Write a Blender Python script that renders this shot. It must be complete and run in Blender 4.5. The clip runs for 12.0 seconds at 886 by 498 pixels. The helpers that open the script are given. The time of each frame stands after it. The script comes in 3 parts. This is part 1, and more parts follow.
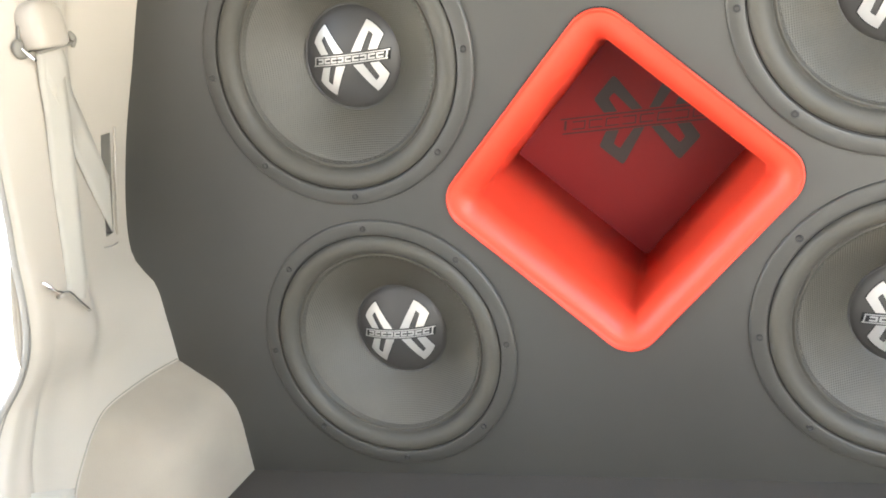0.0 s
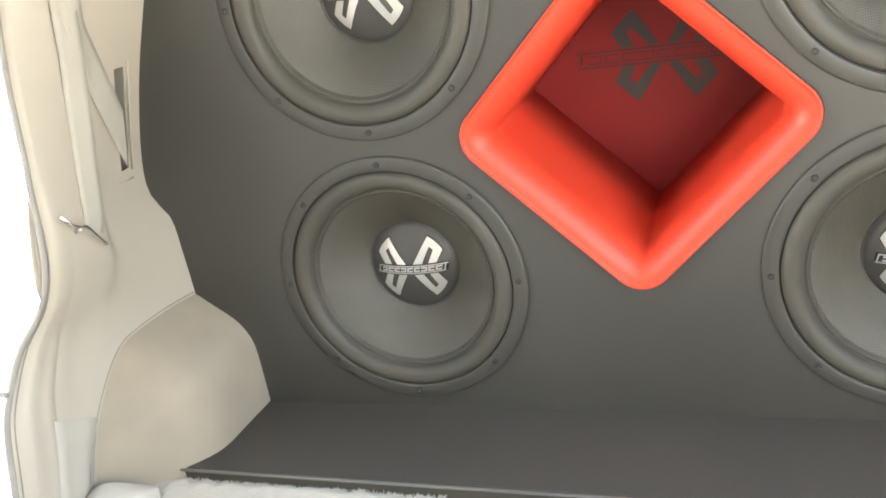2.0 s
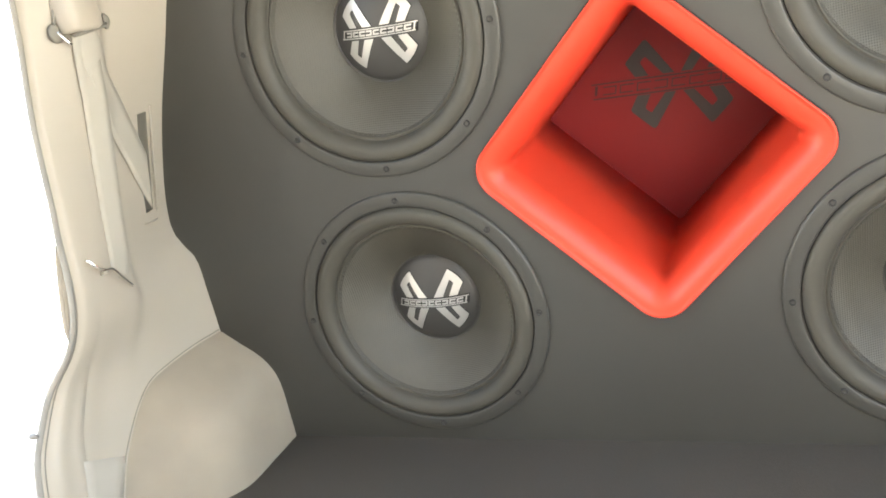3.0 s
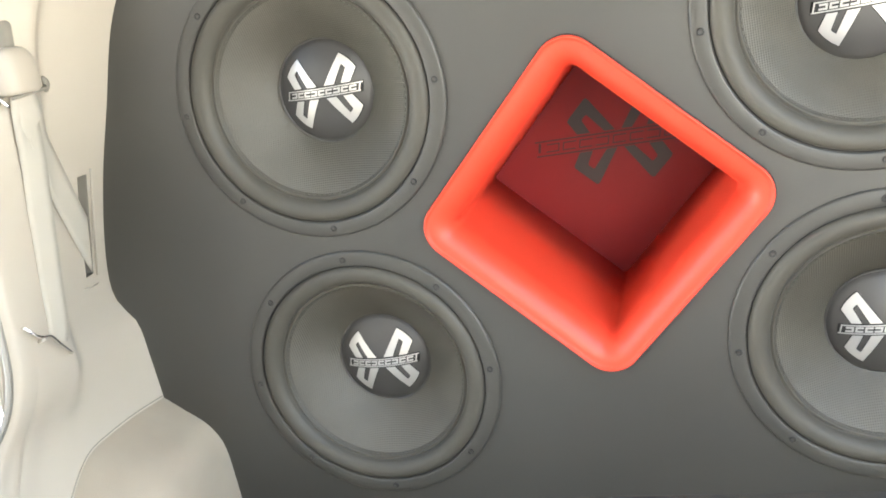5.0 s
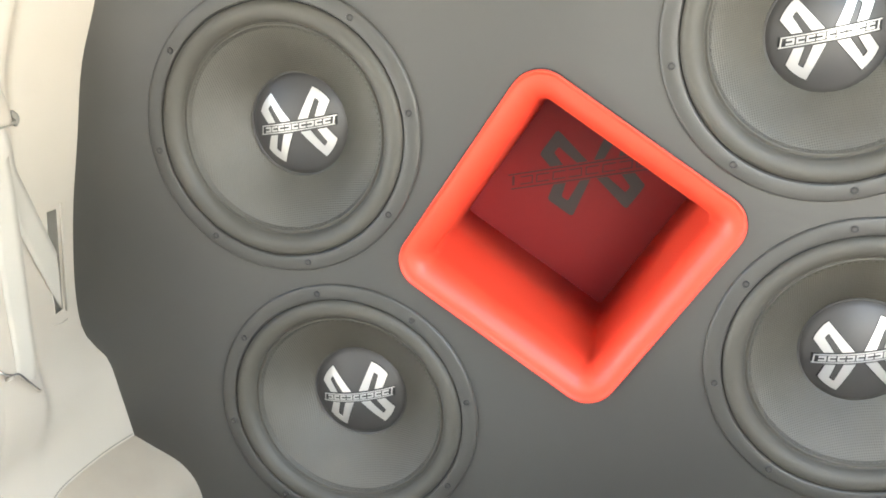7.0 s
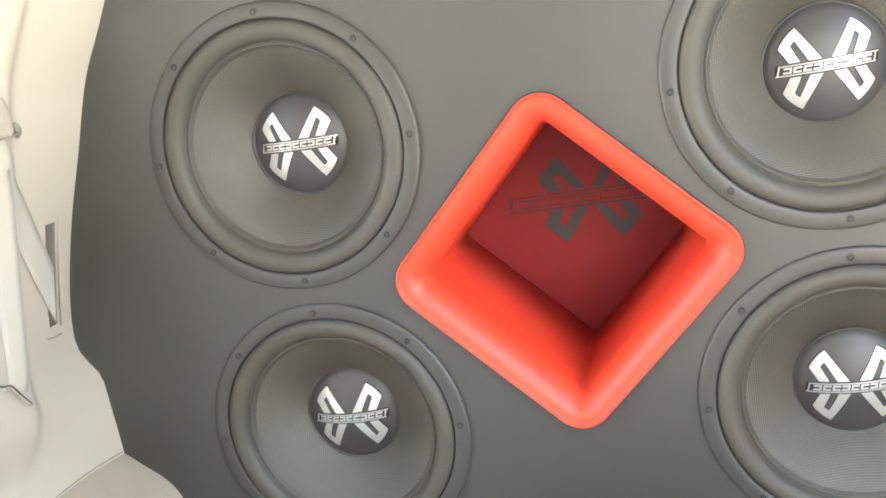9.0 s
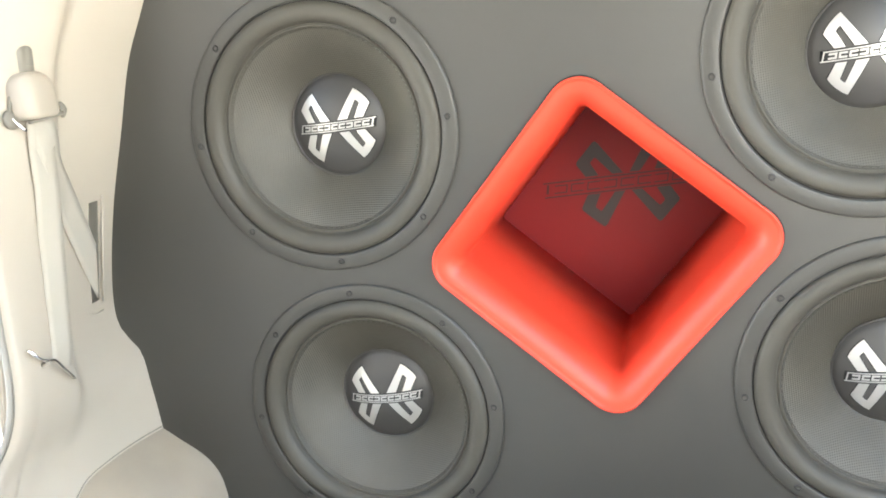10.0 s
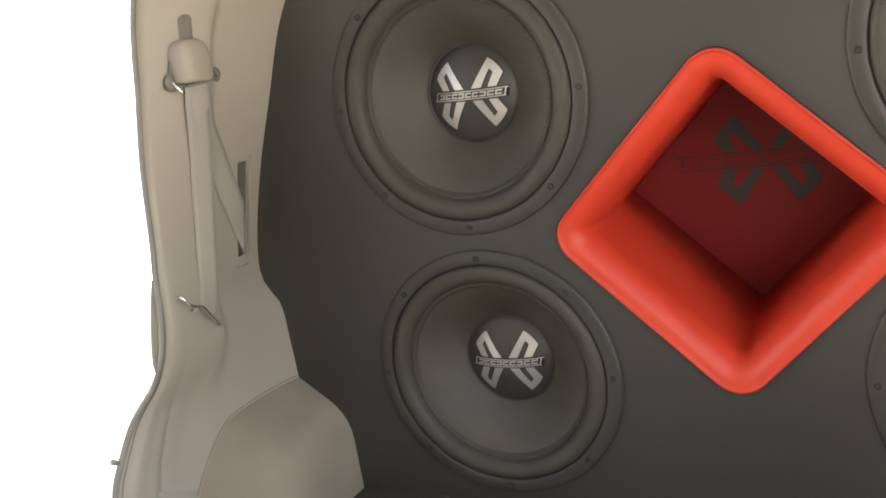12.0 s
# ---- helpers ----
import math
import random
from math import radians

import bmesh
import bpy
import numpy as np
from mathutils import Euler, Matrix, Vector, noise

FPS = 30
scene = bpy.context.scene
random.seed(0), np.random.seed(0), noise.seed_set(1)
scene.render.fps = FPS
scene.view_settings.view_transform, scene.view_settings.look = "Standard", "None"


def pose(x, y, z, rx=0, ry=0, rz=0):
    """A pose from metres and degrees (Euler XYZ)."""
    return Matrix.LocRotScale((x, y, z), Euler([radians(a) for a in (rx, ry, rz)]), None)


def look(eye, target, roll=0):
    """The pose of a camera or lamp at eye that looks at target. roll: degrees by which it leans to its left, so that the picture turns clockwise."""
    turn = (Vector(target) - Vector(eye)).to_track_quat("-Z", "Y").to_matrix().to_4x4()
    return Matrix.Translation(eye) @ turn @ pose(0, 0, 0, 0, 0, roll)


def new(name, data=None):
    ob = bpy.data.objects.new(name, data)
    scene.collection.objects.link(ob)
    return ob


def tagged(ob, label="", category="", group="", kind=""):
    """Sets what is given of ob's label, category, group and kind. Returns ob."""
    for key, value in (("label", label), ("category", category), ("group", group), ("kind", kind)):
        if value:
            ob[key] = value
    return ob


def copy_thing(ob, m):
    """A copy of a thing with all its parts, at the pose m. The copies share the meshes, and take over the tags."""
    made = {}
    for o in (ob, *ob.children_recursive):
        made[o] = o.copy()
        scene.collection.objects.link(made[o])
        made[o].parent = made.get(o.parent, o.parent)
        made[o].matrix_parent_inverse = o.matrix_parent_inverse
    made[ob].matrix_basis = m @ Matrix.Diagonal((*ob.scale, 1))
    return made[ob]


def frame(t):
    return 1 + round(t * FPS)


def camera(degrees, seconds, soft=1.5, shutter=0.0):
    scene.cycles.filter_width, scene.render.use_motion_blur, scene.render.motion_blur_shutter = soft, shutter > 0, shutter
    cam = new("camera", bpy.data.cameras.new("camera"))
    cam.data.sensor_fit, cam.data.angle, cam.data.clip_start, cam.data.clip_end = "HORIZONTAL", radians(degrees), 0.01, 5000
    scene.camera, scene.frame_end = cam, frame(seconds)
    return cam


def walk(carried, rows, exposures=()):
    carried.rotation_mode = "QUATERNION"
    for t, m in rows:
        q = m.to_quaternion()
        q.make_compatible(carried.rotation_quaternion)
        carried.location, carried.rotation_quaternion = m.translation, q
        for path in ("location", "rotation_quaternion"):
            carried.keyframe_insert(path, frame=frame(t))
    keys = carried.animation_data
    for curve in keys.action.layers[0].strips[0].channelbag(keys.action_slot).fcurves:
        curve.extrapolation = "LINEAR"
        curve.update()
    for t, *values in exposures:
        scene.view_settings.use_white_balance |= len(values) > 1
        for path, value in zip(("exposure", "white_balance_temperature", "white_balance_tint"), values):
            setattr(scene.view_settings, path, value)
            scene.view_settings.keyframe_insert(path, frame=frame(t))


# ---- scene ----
ROWS = [
    (0.0, 0.164, -1.110, 0.296, 72.89, 9.44, 17.19),
    (0.5, 0.164, -1.111, 0.305, 72.36, 9.41, 17.31),
    (1.0, 0.167, -1.112, 0.301, 70.45, 9.29, 18.12),
    (1.5, 0.169, -1.114, 0.304, 69.22, 9.33, 18.15),
    (2.0, 0.168, -1.111, 0.302, 68.72, 9.39, 18.24),
    (2.5, 0.178, -1.110, 0.304, 69.22, 10.19, 19.10),
    (3.0, 0.182, -1.112, 0.312, 70.66, 11.35, 19.41),
    (3.2, 0.182, -1.112, 0.312, 71.38, 11.64, 19.30),
    (4.8, 0.175, -1.111, 0.312, 73.56, 11.48, 15.88),
    (5.0, 0.175, -1.111, 0.312, 73.66, 11.38, 15.54),
    (5.5, 0.169, -1.107, 0.314, 74.38, 11.04, 13.89),
    (6.0, 0.165, -1.107, 0.317, 75.13, 10.98, 12.71),
    (6.5, 0.168, -1.106, 0.316, 75.18, 11.32, 13.18),
    (7.0, 0.170, -1.109, 0.317, 75.18, 11.31, 13.60),
    (7.5, 0.171, -1.108, 0.315, 75.70, 10.87, 13.51),
    (7.7, 0.173, -1.106, 0.314, 76.14, 10.69, 13.49),
    (9.3, 0.161, -1.119, 0.299, 77.46, 9.85, 13.84),
    (9.5, 0.158, -1.120, 0.301, 77.25, 9.80, 14.30),
    (10.0, 0.162, -1.122, 0.301, 76.75, 9.70, 15.88),
    (10.5, 0.165, -1.124, 0.300, 76.80, 9.87, 16.63),
    (11.0, 0.176, -1.121, 0.299, 76.65, 9.85, 19.45),
    (11.5, 0.196, -1.130, 0.297, 76.51, 9.64, 24.38),
    (12.0, 0.197, -1.135, 0.297, 76.51, 9.40, 25.81),
]
cam = camera(53.21, 12.0, soft=1.8)
EXPOSURES = [(0.0, 4.66, 6750, 5), (1.5, 4.54, 7050, 4), (3.0, 4.46, 7150, 4), (5.0, 4.68, 6700, 3), (6.5, 4.78, 6600, 3), (10.0, 4.74, 6600, 3),
             (11.0, 4.54, 6750, 5), (11.5, 3.95, 7100, 6), (12.0, 3.30, 7400, 8)]
walk(cam, [(t, pose(*row)) for t, *row in ROWS], EXPOSURES)

# ---- world, sun ----
world = bpy.data.worlds.new("sky")
scene.world = world
world.use_nodes = True
wn = world.node_tree.nodes
sky = wn.new("ShaderNodeTexSky")
sky.sky_type = "NISHITA"
sky.sun_disc = False
sky.sun_elevation = radians(45.0)
sky.sun_rotation = radians(36.9)
sky.dust_density = 3.0
wn["Background"].inputs[1].default_value = 0.15
world.node_tree.links.new(sky.outputs[0], wn["Background"].inputs[0])

sun_data = bpy.data.lights.new("sun", "SUN")
sun_data.energy = 4.0
sun_data.angle = radians(2)
sun_data.color = (1.0, 0.965, 0.92)
sun = new("sun", sun_data)
sun.matrix_world = look((6.0, 8.0, 10.0), (0, 0, 0))


# ---- materials ----
def material(name, base, rough=0.5, metal=0.0, vary=0.15, scale=6.0, grain=0.0, grain_scale=400.0,
             coat=0.0, second=None, coords="Object", spec=0.5):
    """Principled surface: colour varied by a broad noise, roughness by a finer one, relief from a fine grain."""
    m = bpy.data.materials.new(name)
    m.use_nodes = True
    nt = m.node_tree
    n, lk = nt.nodes, nt.links
    bsdf = n["Principled BSDF"]
    co = n.new("ShaderNodeTexCoord")
    broad = n.new("ShaderNodeTexNoise")
    broad.inputs["Scale"].default_value = scale
    broad.inputs["Detail"].default_value = 6
    lk.new(co.outputs[coords], broad.inputs["Vector"])
    mix = n.new("ShaderNodeMix")
    mix.data_type = "RGBA"
    low = tuple(c * (1 - vary) for c in base)
    high = second or tuple(min(1, c * (1 + vary)) for c in base)
    mix.inputs[6].default_value = (*low, 1)
    mix.inputs[7].default_value = (*high, 1)
    lk.new(broad.outputs["Fac"], mix.inputs[0])
    lk.new(mix.outputs[2], bsdf.inputs["Base Color"])
    fine = n.new("ShaderNodeTexNoise")
    fine.inputs["Scale"].default_value = grain_scale
    fine.inputs["Detail"].default_value = 3
    lk.new(co.outputs[coords], fine.inputs["Vector"])
    span = n.new("ShaderNodeMapRange")
    span.inputs["To Min"].default_value = max(0.02, rough - 0.07)
    span.inputs["To Max"].default_value = min(1, rough + 0.07)
    lk.new(broad.outputs["Fac"], span.inputs["Value"])
    lk.new(span.outputs[0], bsdf.inputs["Roughness"])
    bsdf.inputs["Metallic"].default_value = metal
    bsdf.inputs["Coat Weight"].default_value = coat
    bsdf.inputs["Specular IOR Level"].default_value = spec
    if grain:
        bump = n.new("ShaderNodeBump")
        bump.inputs["Strength"].default_value = 0.6
        bump.inputs["Distance"].default_value = grain
        lk.new(fine.outputs["Fac"], bump.inputs["Height"])
        lk.new(bump.outputs[0], bsdf.inputs["Normal"])
    return m


def woven(name, base):
    """Pressed cloth: two crossed sets of fine threads as relief."""
    m = material(name, base, rough=0.42, vary=0.25, scale=14, spec=0.38)
    nt = m.node_tree
    n, lk = nt.nodes, nt.links
    tangent = n.new("ShaderNodeTangent")
    tangent.direction_type, tangent.axis = "RADIAL", "Y"
    n["Principled BSDF"].inputs["Anisotropic"].default_value = 0.75
    lk.new(tangent.outputs[0], n["Principled BSDF"].inputs["Tangent"])
    co = n.new("ShaderNodeTexCoord")
    waves = []
    for axis in ("X", "Z"):
        w = n.new("ShaderNodeTexWave")
        w.bands_direction = axis
        w.inputs["Scale"].default_value = 110
        w.inputs["Distortion"].default_value = 0.4
        w.inputs["Detail"].default_value = 1
        lk.new(co.outputs["Object"], w.inputs["Vector"])
        waves.append(w)
    add = n.new("ShaderNodeMath")
    lk.new(waves[0].outputs["Fac"], add.inputs[0])
    lk.new(waves[1].outputs["Fac"], add.inputs[1])
    bump = n.new("ShaderNodeBump")
    bump.inputs["Strength"].default_value = 0.42
    bump.inputs["Distance"].default_value = 0.0006
    lk.new(add.outputs[0], bump.inputs["Height"])
    lk.new(bump.outputs[0], n["Principled BSDF"].inputs["Normal"])
    return m


VINYL = material("black_vinyl", (0.035, 0.0335, 0.0285), rough=0.45, vary=0.25, scale=3, grain=0.0003, grain_scale=700, spec=0.65)
LEDGE_CLOTH = material("charcoal_carpet", (0.046, 0.039, 0.030), rough=0.9, vary=0.2, scale=5, grain=0.0012, grain_scale=500)
FRAME = material("satin_black_steel", (0.041, 0.039, 0.033), rough=0.48, vary=0.15, scale=9, grain=0.0002, grain_scale=900)
RUBBER = material("surround_rubber", (0.055, 0.051, 0.041), rough=0.58, vary=0.2, scale=12, spec=0.35, grain=0.0002, grain_scale=600)
CONE = woven("pressed_cone_cloth", (0.064, 0.059, 0.047))
CAP_BLACK = material("black_emblem_border", (0.012, 0.012, 0.011), rough=0.5, vary=0.1, scale=30)
CAP = material("satin_black_cap", (0.043, 0.041, 0.038), rough=0.45, vary=0.2, scale=20)
SILVER = material("brushed_silver", (0.54, 0.53, 0.50), rough=0.33, metal=0.6, vary=0.12, scale=30)
INK = material("dark_emblem_ink", (0.034, 0.038, 0.036), rough=0.5, vary=0.2, scale=20)
INK_FAINT = material("faint_banner_ink", (0.046, 0.012, 0.012), rough=0.5, vary=0.2, scale=20)
BOLT = material("black_bolt", (0.026, 0.025, 0.023), rough=0.4, metal=0.3)
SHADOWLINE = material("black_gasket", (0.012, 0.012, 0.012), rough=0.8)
RED = material("red_lacquer", (0.58, 0.049, 0.023), rough=0.46, vary=0.06, scale=5, grain=0.0002, grain_scale=120, coat=0.05, spec=0.35)
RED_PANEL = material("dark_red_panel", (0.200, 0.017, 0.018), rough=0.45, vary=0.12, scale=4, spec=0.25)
CREAM = material("cream_trim_plastic", (0.323, 0.286, 0.236), rough=0.55, vary=0.06, scale=3, grain=0.0003, grain_scale=600)
CREAM_LIGHT = material("pale_trim_plastic", (0.328, 0.301, 0.257), rough=0.5, vary=0.05, scale=5, grain=0.0002, grain_scale=600)
SLOT_GREY = material("slot_plastic", (0.17, 0.157, 0.13), rough=0.6, vary=0.1, scale=20)
SEAM_CLOTH = material("seam_thread", (0.17, 0.15, 0.12), rough=0.9, vary=0.1, scale=30)
BELT = material("cream_webbing", (0.325, 0.299, 0.252), rough=0.75, vary=0.06, scale=10, grain=0.0004, grain_scale=900)
VELOUR = material("beige_velour", (0.262, 0.222, 0.172), rough=0.95, vary=0.13, scale=16, grain=0.0005, grain_scale=500)
FLEECE = material("cream_fleece", (0.45, 0.415, 0.345), rough=1.0, vary=0.1, scale=25, grain=0.003, grain_scale=220)
SEAL = material("grey_rubber_seal", (0.215, 0.200, 0.176), rough=0.7, vary=0.15, scale=20)
CHROME = material("chrome", (0.85, 0.84, 0.82), rough=0.12, metal=1.0, vary=0.05, scale=30)
ALU = material("aluminium_edge", (0.16, 0.155, 0.14), rough=0.5, metal=0.5, vary=0.1, scale=40)
FLOOR_CLOTH = material("dark_floor_carpet", (0.05, 0.045, 0.06), rough=0.95, vary=0.25, scale=30, grain=0.002, grain_scale=300)
HEADLINER = material("cream_headliner", (0.45, 0.42, 0.36), rough=0.9, vary=0.06, scale=6, grain=0.001, grain_scale=500)
CONCRETE = material("pale_concrete", (0.49, 0.48, 0.458), rough=0.9, vary=0.2, scale=0.6, grain=0.003, grain_scale=30)
DARK_BLOCKER = material("dark_blocker", (0.09, 0.085, 0.08), rough=0.9, vary=0.2, scale=3, grain=0.002, grain_scale=60)
WHITEWASH = material("whitewash", (0.8, 0.79, 0.76), rough=0.9, vary=0.05, scale=0.5, grain=0.002, grain_scale=20)
GREY_CLOTH = material("grey_cloth", (0.085, 0.085, 0.095), rough=0.9, vary=0.5, scale=4, grain=0.002, grain_scale=80)
BOXWOOD = material("raw_box_board", (0.3, 0.22, 0.14), rough=0.8, vary=0.2, scale=8)


# ---- mesh helpers ----
def part(name, bm, mat, parent=None, label="", smooth=True):
    """One mesh object from a bmesh, under a thing or a part."""
    bmesh.ops.recalc_face_normals(bm, faces=bm.faces)
    me = bpy.data.meshes.new(name)
    bm.to_mesh(me)
    bm.free()
    me.materials.append(mat)
    if smooth:
        me.polygons.foreach_set("use_smooth", [True] * len(me.polygons))
    ob = new(name, me)
    if parent:
        ob.parent = parent
    if label:
        ob["label"] = label
    return ob


def share(name, me, parent, m, label=""):
    """Another object on the same mesh."""
    ob = new(name, me)
    ob.parent = parent
    ob.matrix_basis = m
    if label:
        ob["label"] = label
    return ob


def sharp(ob, degrees=35):
    """Smooth shading with edges past that angle left hard."""
    ob.data.set_sharp_from_angle(angle=radians(degrees))
    return ob


def spline(points, steps=12):
    """A smooth curve (Catmull-Rom) through points of any dimension."""
    p = [np.array(q, float) for q in points]
    p = [2 * p[0] - p[1]] + p + [2 * p[-1] - p[-2]]
    out = []
    for i in range(1, len(p) - 2):
        for k in range(steps):
            t = k / steps
            a, b, c, d = p[i - 1], p[i], p[i + 1], p[i + 2]
            out.append(0.5 * (2 * b + (c - a) * t + (2 * a - 5 * b + 4 * c - d) * t * t + (3 * b - a - 3 * c + d) * t ** 3))
    out.append(p[-2])
    return np.array(out)


def lathe(profile, n=96):
    """A surface of revolution about local y: rows of (radius, y)."""
    bm = bmesh.new()
    rings = []
    for r, y in profile:
        if r < 1e-6:
            rings.append([bm.verts.new((0, y, 0))] * n)
        else:
            rings.append([bm.verts.new((r * math.sin(a), y, r * math.cos(a)))
                          for a in (2 * math.pi * k / n for k in range(n))])
    for p, q in zip(rings, rings[1:]):
        for k in range(n):
            f = [p[k], p[(k + 1) % n], q[(k + 1) % n], q[k]]
            f = list(dict.fromkeys(f))
            if len(f) > 2:
                bm.faces.new(f)
    return bm


def grid(rows):
    """A sheet over rows of points."""
    bm = bmesh.new()
    vs = [[bm.verts.new(p) for p in row] for row in rows]
    for a, b in zip(vs, vs[1:]):
        for k in range(len(a) - 1):
            bm.faces.new((a[k], a[k + 1], b[k + 1], b[k]))
    return bm


def box(size, centre=(0, 0, 0), bevel=0.0, turn=None):
    bm = bmesh.new()
    bmesh.ops.create_cube(bm, size=1)
    bmesh.ops.scale(bm, vec=size, verts=bm.verts)
    if bevel:
        bmesh.ops.bevel(bm, geom=bm.edges[:], offset=bevel, segments=2, profile=0.5, affect="EDGES")
    if turn:
        bmesh.ops.transform(bm, matrix=turn, verts=bm.verts)
    bmesh.ops.translate(bm, vec=centre, verts=bm.verts)
    return bm


def tube(points, radius, n=10, squash=1.0):
    """A round bar along a line of points, with closed ends."""
    bm = bmesh.new()
    pts = [Vector(p) for p in points]
    d = (pts[-1] - pts[0]).normalized()
    a = d.cross(Vector((0, 0, 1)))
    a = a if a.length > 0.3 else d.cross(Vector((1, 0, 0)))
    rings = []
    for i, p in enumerate(pts):
        d = (pts[min(i + 1, len(pts) - 1)] - pts[max(i - 1, 0)]).normalized()
        a = (a - d * a.dot(d)).normalized()
        b = d.cross(a).normalized()
        r = radius(i / (len(pts) - 1)) if callable(radius) else radius
        rings.append([bm.verts.new(p + r * (math.cos(x) * a + squash * math.sin(x) * b))
                      for x in (2 * math.pi * k / n for k in range(n))])
    for p, q in zip(rings, rings[1:]):
        for k in range(n):
            bm.faces.new((p[k], p[(k + 1) % n], q[(k + 1) % n], q[k]))
    bm.faces.new(rings[0])
    bm.faces.new(rings[-1])
    return bm


def plate(outer, inner, lift, depth, fine=6):
    """A raised stroke between two open polylines of (u, v), draped over lift(u, v) and depth thick towards local -y."""
    bm = bmesh.new()
    o, i = [], []
    for k in range(len(outer) - 1):
        for s in range(fine):
            t = s / fine
            o.append(np.array(outer[k]) * (1 - t) + np.array(outer[k + 1]) * t)
            i.append(np.array(inner[k]) * (1 - t) + np.array(inner[k + 1]) * t)
    o.append(np.array(outer[-1]))
    i.append(np.array(inner[-1]))
    front, back = [], []
    for a, b in zip(o, i):
        row = [a * (1 - t) + b * t for t in (0, 0.5, 1)]
        front.append([bm.verts.new((u, lift(u, v) - depth, v)) for u, v in row])
        back.append([bm.verts.new((u, lift(u, v) + 0.002, v)) for u, v in row])
    for a, b in zip(front, front[1:]):
        for k in range(2):
            bm.faces.new((a[k], a[k + 1], b[k + 1], b[k]))
    for k in range(len(front) - 1):
        for e in (0, 2):
            bm.faces.new((front[k][e], front[k + 1][e], back[k + 1][e], back[k][e]))
    for e in (0, -1):
        for k in range(2):
            bm.faces.new((front[e][k], front[e][k + 1], back[e][k + 1], back[e][k]))
    return bm


# ---- the baffle wall ----
TWIST = {"ul": 1.4, "ll": 0.2, "ur": -1.1, "lr": -0.3}
CENTRES = {"ul": (-0.3517, 0.2097), "ll": (-0.3554, -0.2081), "ur": (0.3504, 0.2094), "lr": (0.3517, -0.2079)}
WALL_TOP, LEDGE_Z = 0.60, -0.425

wall_edge = spline([(0.62, -0.461), (0.43, -0.573), (0.35, -0.623), (0.25, -0.666), (0.15, -0.709), (0.05, -0.743),
                    (-0.02, -0.758), (-0.055, -0.753), (-0.09, -0.730), (-0.15, -0.727), (-0.224, -0.726), (-0.52, -0.726)], 8)


def wall_x(z):
    """The left end of the baffle at a height."""
    return float(np.interp(z, wall_edge[::-1, 0], wall_edge[::-1, 1]))


def rounded_square(half, radius, n=9):
    """A square standing on its corner, with rounded corners: (x, z) all round."""
    pts = []
    for q in range(4):
        a0 = math.pi / 2 * q
        cx, cz = (half - radius) * math.sqrt(2) * math.sin(a0), (half - radius) * math.sqrt(2) * math.cos(a0)
        for k in range(n):
            a = a0 - math.pi / 4 + math.pi / 2 * k / (n - 1)
            pts.append((cx + radius * math.sin(a), cz + radius * math.cos(a)))
    return pts


def baffle():
    """A thick board with four round holes and the port's opening cut through it."""
    bm = bmesh.new()
    outline = [(wall_x(z), z) for z in np.linspace(LEDGE_Z - 0.1, WALL_TOP, 60)]
    outline += [(-x, z) for x, z in reversed(outline)]
    loops = [outline, rounded_square(0.1615, 0.034)]
    for x, z in CENTRES.values():
        loops.append([(x + 0.176 * math.sin(a), z + 0.176 * math.cos(a)) for a in (2 * math.pi * k / 64 for k in range(64))])
    edges, all_loops = [], []
    for loop in loops:
        vs = [bm.verts.new((x, 0, z)) for x, z in loop]
        all_loops.append(vs)
        edges += [bm.edges.new((vs[k], vs[(k + 1) % len(vs)])) for k in range(len(vs))]
    bmesh.ops.triangle_fill(bm, edges=edges, use_beauty=True)
    front = bm.faces[:]
    made = bmesh.ops.extrude_face_region(bm, geom=front)
    bmesh.ops.translate(bm, vec=(0, 0.03, 0), verts=[v for v in made["geom"] if isinstance(v, bmesh.types.BMVert)])
    return bm


wall_front = part("wall_front", baffle(), VINYL, smooth=False)
tagged(wall_front, "flat black vinyl-covered baffle wall across the car", "wall", kind="structure")


# ---- subwoofers ----
ARM = [(0.0060, 0.0088), (0.0315, 0.0495), (0.0380, 0.0450), (0.0440, 0.0392), (0.0490, 0.0330), (0.0525, 0.0268), (0.0425, 0.0088)]
ARM_GAP = [(0.0205, 0.0088), (0.0335, 0.0340), (0.0352, 0.0328), (0.0367, 0.0314), (0.0380, 0.0300), (0.0390, 0.0284), (0.0302, 0.0088)]


def widened(outer, inner, by):
    """The same stroke, wider by that much on both sides."""
    o, i = [], []
    for a, b in zip(outer, inner):
        d = Vector((a[0] - b[0], a[1] - b[1]))
        d = d.normalized() * by
        o.append((a[0] + d.x, a[1] + d.y))
        i.append((b[0] - d.x, b[1] - d.y))
    return o, i


def glyph(x, half, height, stroke, slant, side):
    """A slanted block about x, open on one side: its outer and its inner line."""
    def line(w, h):
        pts = [(1, 1), (-1, 1), (-1, -1), (1, -1)]
        return [(x + side * p * (half if p > 0 else w) + slant * q * h, q * h) for p, q in pts]
    return line(half, height), line(half - stroke, height - stroke)


